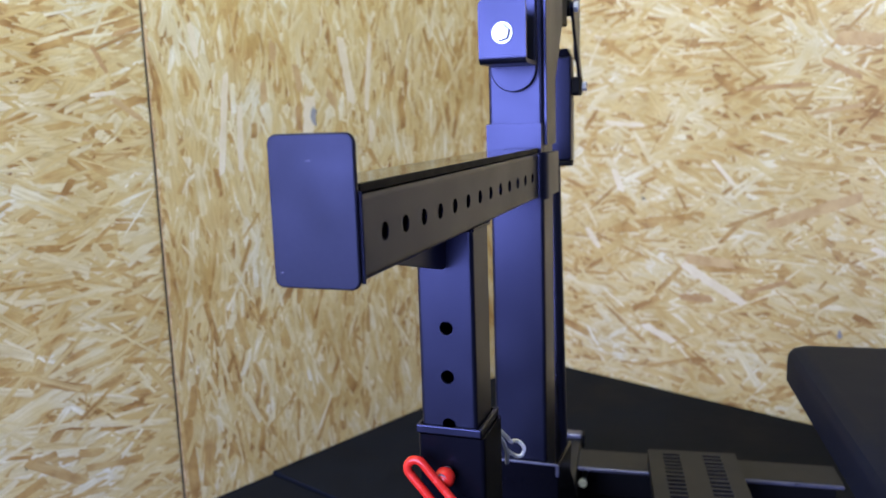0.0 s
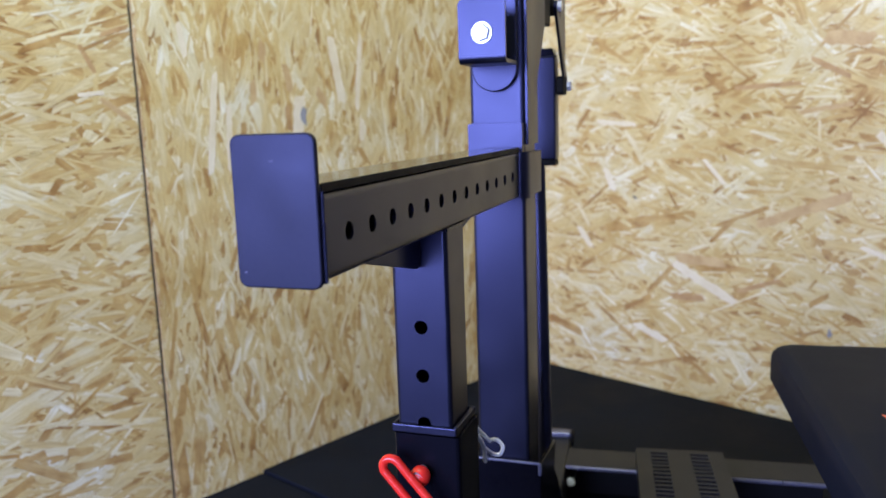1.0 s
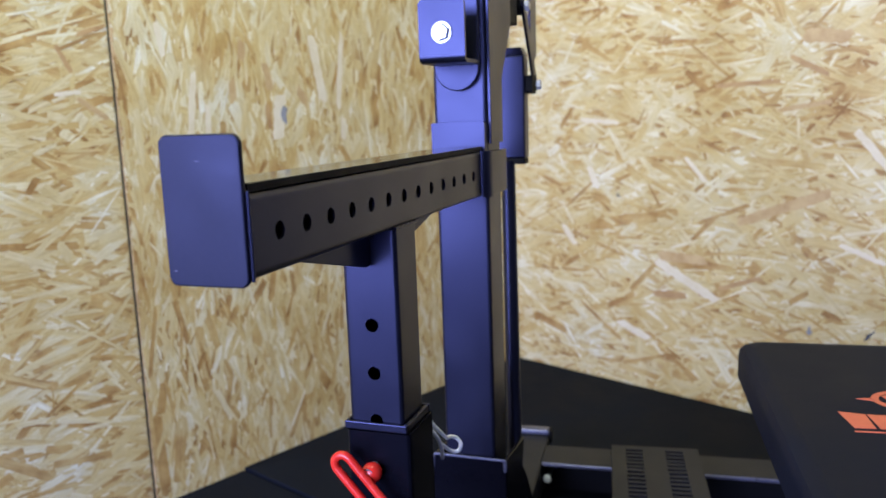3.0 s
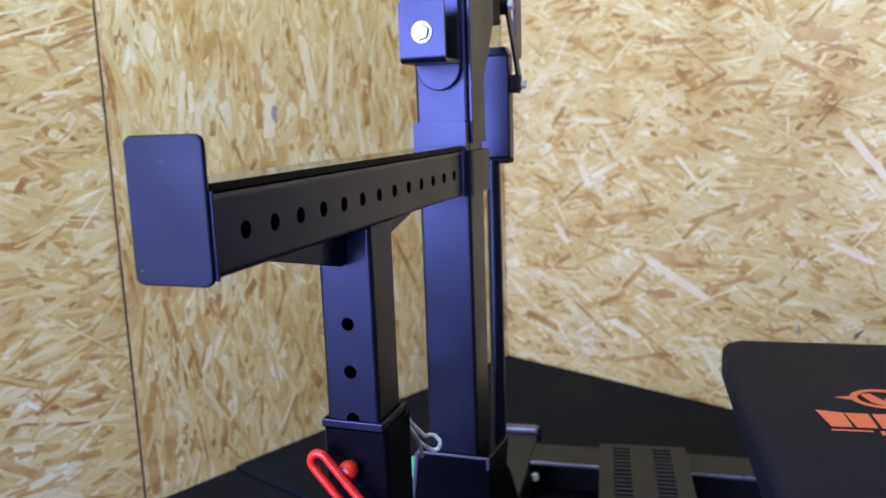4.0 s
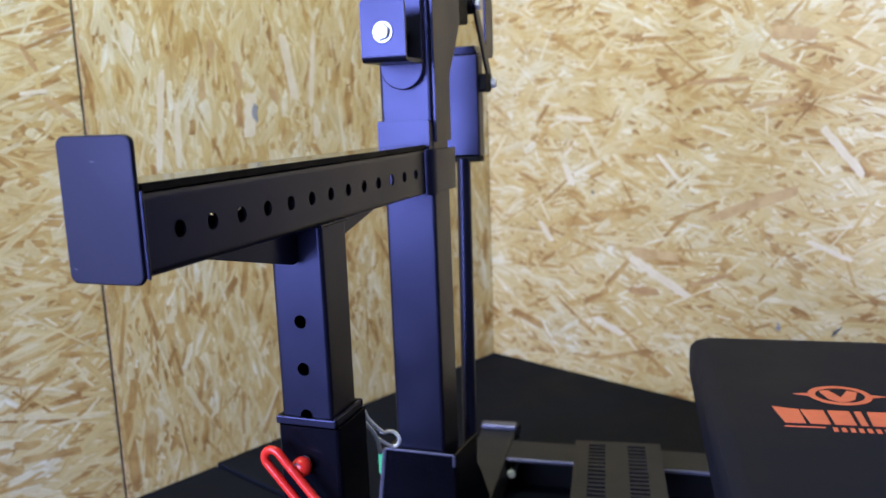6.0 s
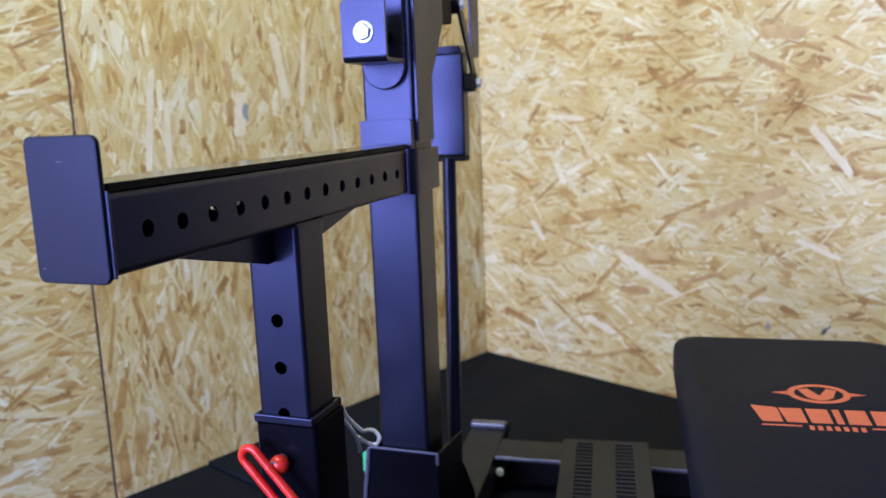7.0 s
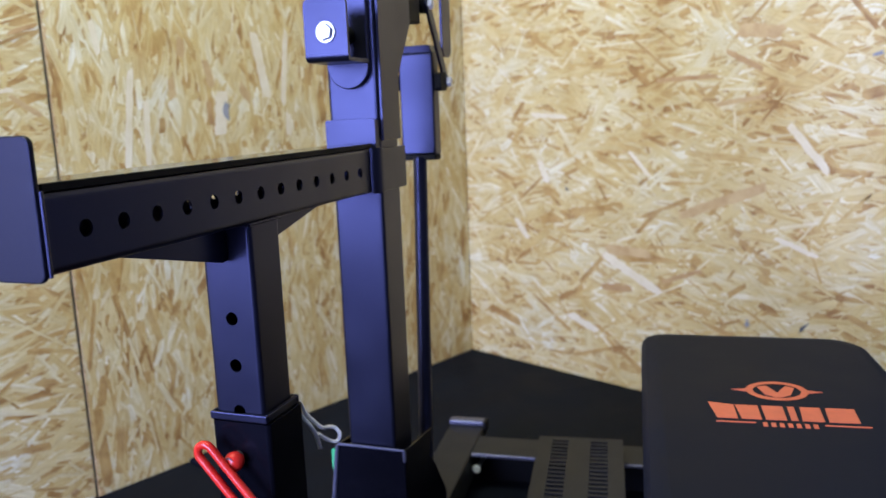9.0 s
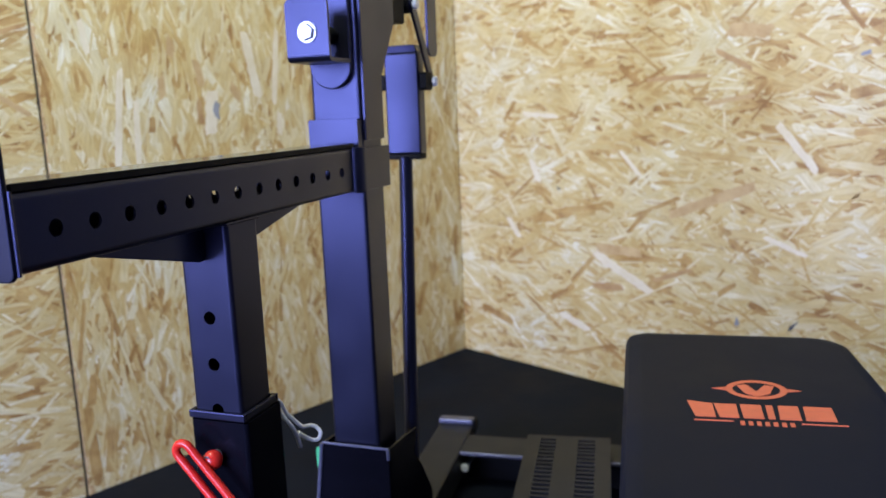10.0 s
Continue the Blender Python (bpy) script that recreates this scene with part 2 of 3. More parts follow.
def rod(points, r, n=12, closed=False):
    """A round bar swept along a smooth line of points."""
    pts = [Vector(p) for p in points]
    line = []
    count = len(pts)
    for i in range(count if closed else count - 1):
        p0 = pts[(i - 1) % count] if closed or i > 0 else pts[i]
        p1, p2 = pts[i], pts[(i + 1) % count]
        p3 = pts[(i + 2) % count] if closed or i + 2 < count else p2
        for s in range(6):
            t = s / 6
            line.append(0.5 * ((2 * p1) + (p2 - p0) * t + (2 * p0 - 5 * p1 + 4 * p2 - p3) * t * t + (3 * p1 - p0 - 3 * p2 + p3) * t ** 3))
    if not closed:
        line.append(pts[-1])
    bm = bmesh.new()
    rings, up = [], None
    for i, p in enumerate(line):
        a = line[i - 1] if i or closed else p
        b = line[(i + 1) % len(line)] if i + 1 < len(line) or closed else p
        d = (b - a).normalized()
        if up is None:
            up = d.orthogonal().normalized()
        up = (up - d * up.dot(d)).normalized()
        side = d.cross(up)
        rings.append([bm.verts.new(p + r * (up * math.cos(2 * math.pi * k / n) + side * math.sin(2 * math.pi * k / n))) for k in range(n)])
    for i in range(len(rings) if closed else len(rings) - 1):
        A, B = rings[i], rings[(i + 1) % len(rings)]
        for k in range(n):
            bm.faces.new([A[k], A[(k + 1) % n], B[(k + 1) % n], B[k]])
    if not closed:
        bm.faces.new(rings[0])
        bm.faces.new(list(reversed(rings[-1])))
    return bm


def ball(r, m, u=20, v=12):
    bm = bmesh.new()
    bmesh.ops.create_uvsphere(bm, u_segments=u, v_segments=v, radius=r, matrix=m)
    return bm


def joined(*pieces):
    """Several bmeshes as one."""
    bm = bmesh.new()
    for piece in pieces:
        me = bpy.data.meshes.new("piece")
        piece.to_mesh(me)
        piece.free()
        bm.from_mesh(me)
        bpy.data.meshes.remove(me)
    return bm


FRONT = Matrix.Rotation(radians(90), 4, "X")       # a plate's own z turns to -y, its y to up
SIDE = Matrix(((0, 0, 1, 0), (1, 0, 0, 0), (0, 1, 0, 0), (0, 0, 0, 1)))   # own x to y, y to up, z to +x


def at(x, y, z):
    return Matrix.Translation((x, y, z))


def hex_bolt(x, y, z, r, depth, m, parent, name="bolt", washer=True):
    """A hexagon head with a domed top and a washer, facing along m's z."""
    b = part(name, disc(r, depth, at(x, y, z) @ m @ Matrix.Rotation(0.3, 4, "Z"), 6, depth * 0.22), ZINC if washer else WIRE, parent, "bright zinc-plated hexagon bolt head")
    if washer:
        part("washer", disc(r * 1.22, depth * 0.3, at(x, y, z) @ m, 28, 0.0004), ZINC, b)
    return b


# ---- structure: floor, walls, ceiling ----
ROOM_M = Matrix((( LV.x, RV.x, 0, CORNER.x), (LV.y, RV.y, 0, CORNER.y), (0, 0, 1, 0), (0, 0, 0, 1)))   # own x along a, y along b

floor = tagged(part("floor", box(-0.3, ROOM_A + 0.3, -0.3, ROOM_B + 0.3, -0.25, -0.0502, 0, m=ROOM_M), DARK), "dark concrete floor under black rubber mats", "floor", kind="structure")
ceiling = tagged(part("ceiling", box(-0.3, ROOM_A + 0.3, -0.3, ROOM_B + 0.3, ROOM_H, ROOM_H + 0.15, 0, m=ROOM_M), PLASTER), "plain unseen dark grey ceiling", "ceiling", kind="structure")


def mat_tile(a0, a1, b0, b1, top):
    """One mat with a softened edge; the mats sink a little towards the foot of the west wall, away from the corner."""
    na, nb = 8, 10
    us = [a0, a0 + 0.002] + [a0 + (a1 - a0) * k / na for k in range(1, na)] + [a1 - 0.002, a1]
    vs = [b0, b0 + 0.002] + [b0 + (b1 - b0) * k / nb for k in range(1, nb)] + [b1 - 0.002, b1]
    bm = bmesh.new()

    def height(a, b):
        edge = 0.0018 if a in (a0, a1) or b in (b0, b1) else 0.0
        return top - edge - 0.024 * min(a, 1.4) * max(0.0, 1 - b / 0.45)

    grid = [[bm.verts.new((a, b, height(a, b))) for b in vs] for a in us]
    for p, q in zip(grid, grid[1:]):
        for k in range(len(vs) - 1):
            bm.faces.new([p[k], q[k], q[k + 1], p[k + 1]])
    rim = [g[0] for g in grid] + grid[-1][1:] + [g[-1] for g in grid[-2::-1]] + grid[0][-2:0:-1]
    low = [bm.verts.new((v.co.x, v.co.y, -0.0498)) for v in rim]
    for k in range(len(rim)):
        bm.faces.new([rim[k], rim[(k + 1) % len(rim)], low[(k + 1) % len(rim)], low[k]])
    bm.transform(ROOM_M)
    return bm


def rubber_mats():
    mats = thing("rubber_mat_floor", CORNER, "black rubber gym mats laid edge to edge", "floor mat", kind="structure")
    joints_a, joints_b = [0.004, 1.045, 2.05, 3.05, ROOM_A - 0.004], [0.004, 1.30, 2.60, ROOM_B - 0.004]
    for i, (a0, a1) in enumerate(zip(joints_a, joints_a[1:])):
        for b0, b1 in zip(joints_b, joints_b[1:]):
            part("mat", mat_tile(a0 + 0.0015, a1 - 0.0015, b0 + 0.0015, b1 - 0.0015, 0.0 if i == 0 else -0.007), MAT, mats)


rubber_mats()


def strands(name, w, h, mean, spread, m, parent, seed, density=7200):
    """Thousands of overlapping flat wood strands on a board w wide and h high; m carries board x, y, normal to the room."""
    rng = np.random.default_rng(seed)
    n = int(w * h * density)
    length = np.clip(rng.lognormal(math.log(0.080), 0.50, n), 0.018, 0.22)
    width = np.clip(rng.lognormal(math.log(0.0100), 0.55, n), 0.0025, 0.032)
    width = np.minimum(width, length * 0.5)
    ang = np.radians(rng.normal(mean, spread, n))
    cx, cy = rng.uniform(0, w, n), rng.uniform(0, h, n)
    lift = rng.uniform(0.0002, 0.0016, n)
    # eight-cornered outline with torn ends
    sx = np.array([-0.5, -0.48, 0.0, 0.49, 0.5, 0.46, 0.03, -0.46])
    sy = np.array([-0.2, -0.5, -0.46, -0.40, 0.28, 0.5, 0.45, 0.42])
    u = sx[None, :] * length[:, None] * rng.uniform(0.86, 1.1, (n, 8))
    v = sy[None, :] * width[:, None] * rng.uniform(0.7, 1.15, (n, 8)) + 0.12 * width[:, None] * np.sin(u / length[:, None] * 5)
    c, s = np.cos(ang)[:, None], np.sin(ang)[:, None]
    x, y = cx[:, None] + u * c - v * s, cy[:, None] + u * s + v * c
    x += np.maximum(0.0005 - x.min(1), 0)[:, None] - np.maximum(x.max(1) - w + 0.0005, 0)[:, None]
    y += np.maximum(0.0005 - y.min(1), 0)[:, None] - np.maximum(y.max(1) - h + 0.0005, 0)[:, None]
    z = np.repeat(lift[:, None], 8, 1)
    co = np.stack([x, y, z], 2).reshape(-1, 3)
    mm = np.array(m)
    co = co @ mm[:3, :3].T + mm[:3, 3]
    me = bpy.data.meshes.new(name)
    me.vertices.add(n * 8)
    me.vertices.foreach_set("co", co.ravel().astype(np.float32))
    me.loops.add(n * 8)
    me.loops.foreach_set("vertex_index", np.arange(n * 8, dtype=np.int32))
    me.polygons.add(n)
    me.polygons.foreach_set("loop_start", np.arange(0, n * 8, 8, dtype=np.int32))
    me.update(calc_edges=True)
    uvl = me.uv_layers.new(name="UVMap")
    uvl.data.foreach_set("uv", np.stack([u, v], 2).ravel().astype(np.float32))
    me.materials.append(OSB_STRAND)
    ob = new(name, me)
    ob.parent = parent
    bpy.context.view_layer.update()
    ob.matrix_parent_inverse = parent.matrix_world.inverted()
    return tagged(ob, kind="stuff")


LEFT_M = Matrix(((LV.x, 0, RV.x, CORNER.x), (LV.y, 0, RV.y, CORNER.y), (0, 1, 0, 0), (0, 0, 0, 1)))    # own x along a, y up, z into the room
RIGHT_M = Matrix(((RV.x, 0, LV.x, CORNER.x), (RV.y, 0, LV.y, CORNER.y), (0, 1, 0, 0), (0, 0, 0, 1)))


def board_wall(name, m, cuts, means, seed, label, length):
    """A stud wall clad with tall strand boards that butt at the cuts."""
    base = part(name, box(-0.30, length + 0.3, -0.05, ROOM_H, -0.20, -0.016, 0, m=m), PLASTER)
    tagged(base, label, "wall", kind="structure")
    for k, (a0, a1) in enumerate(zip(cuts, cuts[1:])):
        g, g0 = 0.0028, 0.0 if k == 0 else 0.0028
        panel = part("osb_board", box(a0 + g0, a1 - g, -0.0498, 2.5, -0.0155, 0.0, 0.0022, 2, m=m), OSB_CORE, base)
        if k:
            part("joint", box(a0 - 0.0027, a0 + 0.0027, -0.0498, 2.5, -0.0150, -0.0016, 0, m=m), JOINT, base)
        mean, spread = means[k]
        mk = m @ Matrix.Translation((a0 + g0, -0.0495, 0.0))
        if mean is not None:
            strands("strands", a1 - a0 - g - g0, 2.549, mean, spread, mk, panel, seed + k, 7200 if k < 2 else 2600)
    return base


board_wall("wall_west", LEFT_M, [0.0, 1.267, 2.517, 3.767, ROOM_A], [(89, 20), (-8, 26), (80, 28), (10, 30)], 11, "wall of raw oriented-strand boards with one dark upright joint", ROOM_A)
# the unseen rest past this board stays dark, so the beam mirrors less
board_wall("wall_north", RIGHT_M, [0.0, 1.31], [(-6, 30)], 31, "wall faced with a raw pale oriented-strand board", ROOM_B)
tagged(part("wall_east", box(-0.3, ROOM_A + 0.3, ROOM_B, ROOM_B + 0.2, -0.05, ROOM_H, 0, m=ROOM_M), PLASTER), "plain unseen wall, kept dark to lower reflections", "wall", kind="structure")


def window_wall():
    """The wall behind the walk, with a window opening that lets the cool daylight in."""
    bm = joined(*[box(ROOM_A, ROOM_A + 0.2, b0, b1, z0, z1, 0, m=ROOM_M) for b0, b1, z0, z1 in
                  ((-0.2, WIN_B0, -0.05, ROOM_H), (WIN_B1, ROOM_B + 0.2, -0.05, ROOM_H), (WIN_B0, WIN_B1, -0.05, WIN_Z0), (WIN_B0, WIN_B1, WIN_Z1, ROOM_H))])
    wall = tagged(part("wall_south", bm, PLASTER), "plain unseen wall with a window opening, kept dark to lower reflections", "wall", kind="structure")
    win = thing("window_1", room(ROOM_A + 0.1, (WIN_B0 + WIN_B1) / 2, WIN_Z0), "white framed window letting in cool daylight", "window", kind="structure")
    for b0, b1, z0, z1 in ((WIN_B0, WIN_B0 + 0.05, WIN_Z0, WIN_Z1), (WIN_B1 - 0.05, WIN_B1, WIN_Z0, WIN_Z1), (WIN_B0 + 0.05, WIN_B1 - 0.05, WIN_Z0, WIN_Z0 + 0.05), (WIN_B0 + 0.05, WIN_B1 - 0.05, WIN_Z1 - 0.05, WIN_Z1)):
        part("window_frame", box(ROOM_A + 0.08, ROOM_A + 0.14, b0, b1, z0, z1, 0.003, 1, m=ROOM_M), FRAME, win)
    return wall


window_wall()


# made-up housings above the two added lamps, out of view
def added_lamp_housings():
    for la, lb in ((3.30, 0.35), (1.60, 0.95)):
        lamp = thing("ceiling_light", room(la, lb, ROOM_H), "white flat housing for an unseen lamp added under the ceiling", "ceiling light", "ceiling lights")
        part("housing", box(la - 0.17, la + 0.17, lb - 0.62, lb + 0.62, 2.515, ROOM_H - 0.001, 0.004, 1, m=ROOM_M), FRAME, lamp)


added_lamp_housings()

CREAM = surface("cream_strand", (0.62, 0.53, 0.33), (0.72, 0.65, 0.47), 22, 160, 0.3, (0.5, 0.65), dist=0.0004, spec=0.4)
TAN = surface("tan_strand", (0.42, 0.27, 0.110), (0.60, 0.44, 0.21), 24, 170, 0.3, (0.5, 0.65), dist=0.0004, spec=0.4)
BROWN = surface("brown_strand", (0.34, 0.190, 0.070), (0.52, 0.345, 0.150), 26, 180, 0.3, (0.5, 0.65), dist=0.0004, spec=0.4)


def large_strands():
    """The largest wood strands at the boards' faces: along, up, length, width, turn, tone."""
    rng = random.Random(5)
    north = ((1.076, 0.681, 0.143, 0.024, -50, 1), (0.614, 0.335, 0.202, 0.034, -27, 1), (0.453, 0.167, 0.107, 0.028, -21, 1), (0.637, 0.639, 0.088, 0.016, -47, 1),
             (0.228, 0.432, 0.073, 0.026, -55, 1), (0.315, 0.609, 0.070, 0.028, -70, 1), (0.336, 0.773, 0.127, 0.018, -5, 1), (1.057, 0.449, 0.108, 0.016, -21, 1),
             (0.771, 0.856, 0.165, 0.016, 1, 0), (0.920, 0.890, 0.103, 0.018, -28, 0), (0.869, 0.547, 0.239, 0.036, 21, 2), (0.765, 0.343, 0.119, 0.016, 21, 0),
             (0.601, 0.395, 0.138, 0.036, 0, 2), (0.567, 0.287, 0.100, 0.026, 4, 0), (0.911, 0.796, 0.124, 0.016, 8, 2), (0.956, 0.955, 0.104, 0.044, -8, 2))
    west = ((0.681, 0.926, 0.192, 0.022, -83, 1), (0.680, 0.779, 0.058, 0.024, -85, 1), (1.103, 0.804, 0.220, 0.022, -83, 1), (1.064, 0.772, 0.146, 0.020, -87, 1),
            (0.873, 0.813, 0.108, 0.044, -82, 1), (1.161, 0.983, 0.072, 0.018, -99, 1), (0.752, 0.928, 0.162, 0.034, -100, 1), (0.899, 0.907, 0.065, 0.025, -101, 2),
            (0.995, 0.875, 0.047, 0.024, -95, 2), (0.903, 0.814, 0.057, 0.020, -94, 0), (0.803, 0.862, 0.043, 0.030, -128, 2), (0.965, 0.966, 0.043, 0.027, -84, 2),
            (1.303, 0.993, 0.060, 0.013, 162, 0), (1.361, 0.936, 0.058, 0.012, -116, 0), (1.315, 0.840, 0.070, 0.015, -143, 2), (1.360, 0.870, 0.052, 0.012, 173, 1))
    for wall, m, rows in (("wall_north", RIGHT_M, north), ("wall_west", LEFT_M, west)):
        boards = [o for o in bpy.data.objects[wall].children if o.name.startswith("osb_board")]
        for x, y, length, width, turn, tone in rows:
            line, slant = [], rng.uniform(-0.6, 0.6) * width
            for side in (-1, 1):
                for q in range(13):
                    u = side * (1 - q / 6)
                    line.append((length / 2 * u + side * slant * 0.5 + rng.uniform(-0.012, 0.012) * length * (abs(u) > 0.9), -side * width * 0.40 * (1 - 0.25 * abs(u) ** 6) * rng.uniform(0.78, 1.08)))
            board = boards[1 if wall == "wall_west" and x > 1.267 else 0]
            part("strand", prism(line, 0.0003, m @ at(x, y, 0.0017 + 0.0003 * rng.random()) @ Matrix.Rotation(radians(turn), 4, "Z")), (BROWN, CREAM, TAN)[tone], board)


large_strands()

SMUDGE = surface("grey_smudge", (0.20, 0.20, 0.21), (0.34, 0.34, 0.33), 90, 400, 0.05, (0.6, 0.8))
INK = surface("dark_scuff", (0.05, 0.055, 0.06), (0.10, 0.105, 0.11), 90, 400, 0.05, (0.6, 0.8))


def board_marks():
    """Scuffs and smears on the boards."""
    west = [o for o in bpy.data.objects["wall_west"].children]
    north = [o for o in bpy.data.objects["wall_north"].children]
    for m, panel, x, y, w, h, turn, mat in ((LEFT_M, west[0], 0.858, 0.818, 0.020, 0.062, 4, SMUDGE), (RIGHT_M, north[0], 1.082, 0.258, 0.009, 0.038, -42, INK),
                                            (RIGHT_M, north[0], 0.945, 0.246, 0.014, 0.024, -10, SMUDGE), (RIGHT_M, north[0], 1.213, 0.884, 0.026, 0.014, 12, SMUDGE), (RIGHT_M, north[0], 0.40, 0.56, 0.008, 0.014, 50, INK)):
        blob = [(w / 2 * math.cos(g) * (0.8 + 0.35 * math.sin(3 * g + x * 9)), h / 2 * math.sin(g) * (0.85 + 0.25 * math.cos(2 * g + y * 7))) for g in [2 * math.pi * i / 18 for i in range(18)]]
        part("scuff", prism(blob, 0.0003, m @ at(x, y, 0.0026) @ Matrix.Rotation(radians(turn), 4, "Z")), mat, panel)


board_marks()

# ---- safety arm on its adjustable upright ----
Z0 = 0.7208      # height of the arm's row of holes


def safety_arm():
    arm = thing("safety_arm", (-0.032, 0.245, 0.40), "black steel safety arm with a row of holes on an upright", "safety arm")
    row = [0.0365 + 0.04 * k for k in range(14)]
    part("beam", tube(0.565, 0.060, 0.060, 0.003, 0.006, row, 0.0068, at(-0.030, -0.0365, Z0) @ Matrix.Rotation(radians(90), 4, "Z")), STEEL, arm, "square black steel tube with punched holes")
    part("end_plate", prism(rounded(0.0645, 0.105, 0.007), 0.005, at(-0.0340, -0.0365, 0.7385) @ FRONT, 0.0012), DIM_COAT, arm, "tall black end plate with rounded corners", True)
    strip = part("liner_strip", box(-0.056, -0.0046, -0.034, 0.526, Z0 + 0.0302, Z0 + 0.0362, 0.0008), STRIP, arm, "glossy black protective strip on the beam")
    # separate dark piece for the strip's side, so no wall reflection shows
    part("strip_edge", box(-0.0045, -0.0022, -0.034, 0.526, Z0 + 0.0302, Z0 + 0.0364, 0.0006), DARK, strip, "black side of the strip, a separate piece kept from reflecting")
    part("weld", rod([(-0.001, -0.0365, 0.690 + 0.062 * k / 8 + 0.001 * (k % 2)) for k in range(9)], 0.0016, 8), STEEL, arm)
    part("upright", tube(0.568, 0.058, 0.060, 0.003, 0.005, [0.1000 + 0.0511 * k for k in range(9)], 0.0072,
                         at(-0.032, 0.2450, 0.6906) @ Matrix.Rotation(radians(90), 4, "Y")), STEEL, arm, "square black upright tube with adjustment holes")
    part("weld", rod([(-0.0016, 0.2150 + 0.0600 * k / 10, 0.6902 + 0.0006 * (k % 2)) for k in range(11)], 0.0018, 8), STEEL, arm)
    part("weld", rod([(-0.0620 + 0.060 * k / 10, 0.2152, 0.6902 + 0.0006 * (k % 2)) for k in range(11)], 0.0018, 8), STEEL, arm)
    for x, z, w, h in ((-0.0600, 0.6968, 0.0020, 0.0007), (-0.0353, 0.7729, 0.0040, 0.0004)):
        part("nick", prism(rounded(w, h, min(w, h) * 0.45, 3), 0.0002, at(x, -0.0415, z) @ FRONT), NICK, arm)
    part("front_gusset", prism([(0.040, 0.6905), (0.2155, 0.6905), (0.2155, 0.6535), (0.206, 0.6525)], 0.005, at(-0.0345, 0, 0) @ SIDE, 0.0006), STEEL, arm)
    part("rear_gusset", prism([(0.2745, 0.6905), (0.440, 0.6905), (0.286, 0.6575), (0.2745, 0.6575)], 0.005, at(-0.0345, 0, 0) @ SIDE, 0.0006), STEEL, arm)
    back = part("mount_plate", prism(rounded(0.0755, 0.103, 0.003), 0.0133, at(-0.0375, 0.5476, 0.7385) @ FRONT), STEEL, arm)
    for x0, x1 in ((0.0012, 0.0062), (-0.0822, -0.0772)):
        part("side_cheek", box(x0, x1, 0.5350, 0.628, 0.6895, 0.7495, 0.0012), STEEL, back)
    part("front_flange", prism([(0.0002, 0.5312)] + [(0.0002 + 0.0114 * math.sin(g), 0.5312 - 0.0180 * math.cos(g)) for g in [math.pi / 2 * k / 10 for k in range(11)]], 0.062, at(0, 0, 0.6895)), STEEL, back, "rounded welded steel flange", True)
    return arm


safety_arm()

# ---- rack frame: post, lug, shoe, collar, base ----
TURN_BASE = at(0.0, 1.03, 0) @ Matrix.Rotation(radians(5.2), 4, "Z") @ at(0.0, -1.03, 0)


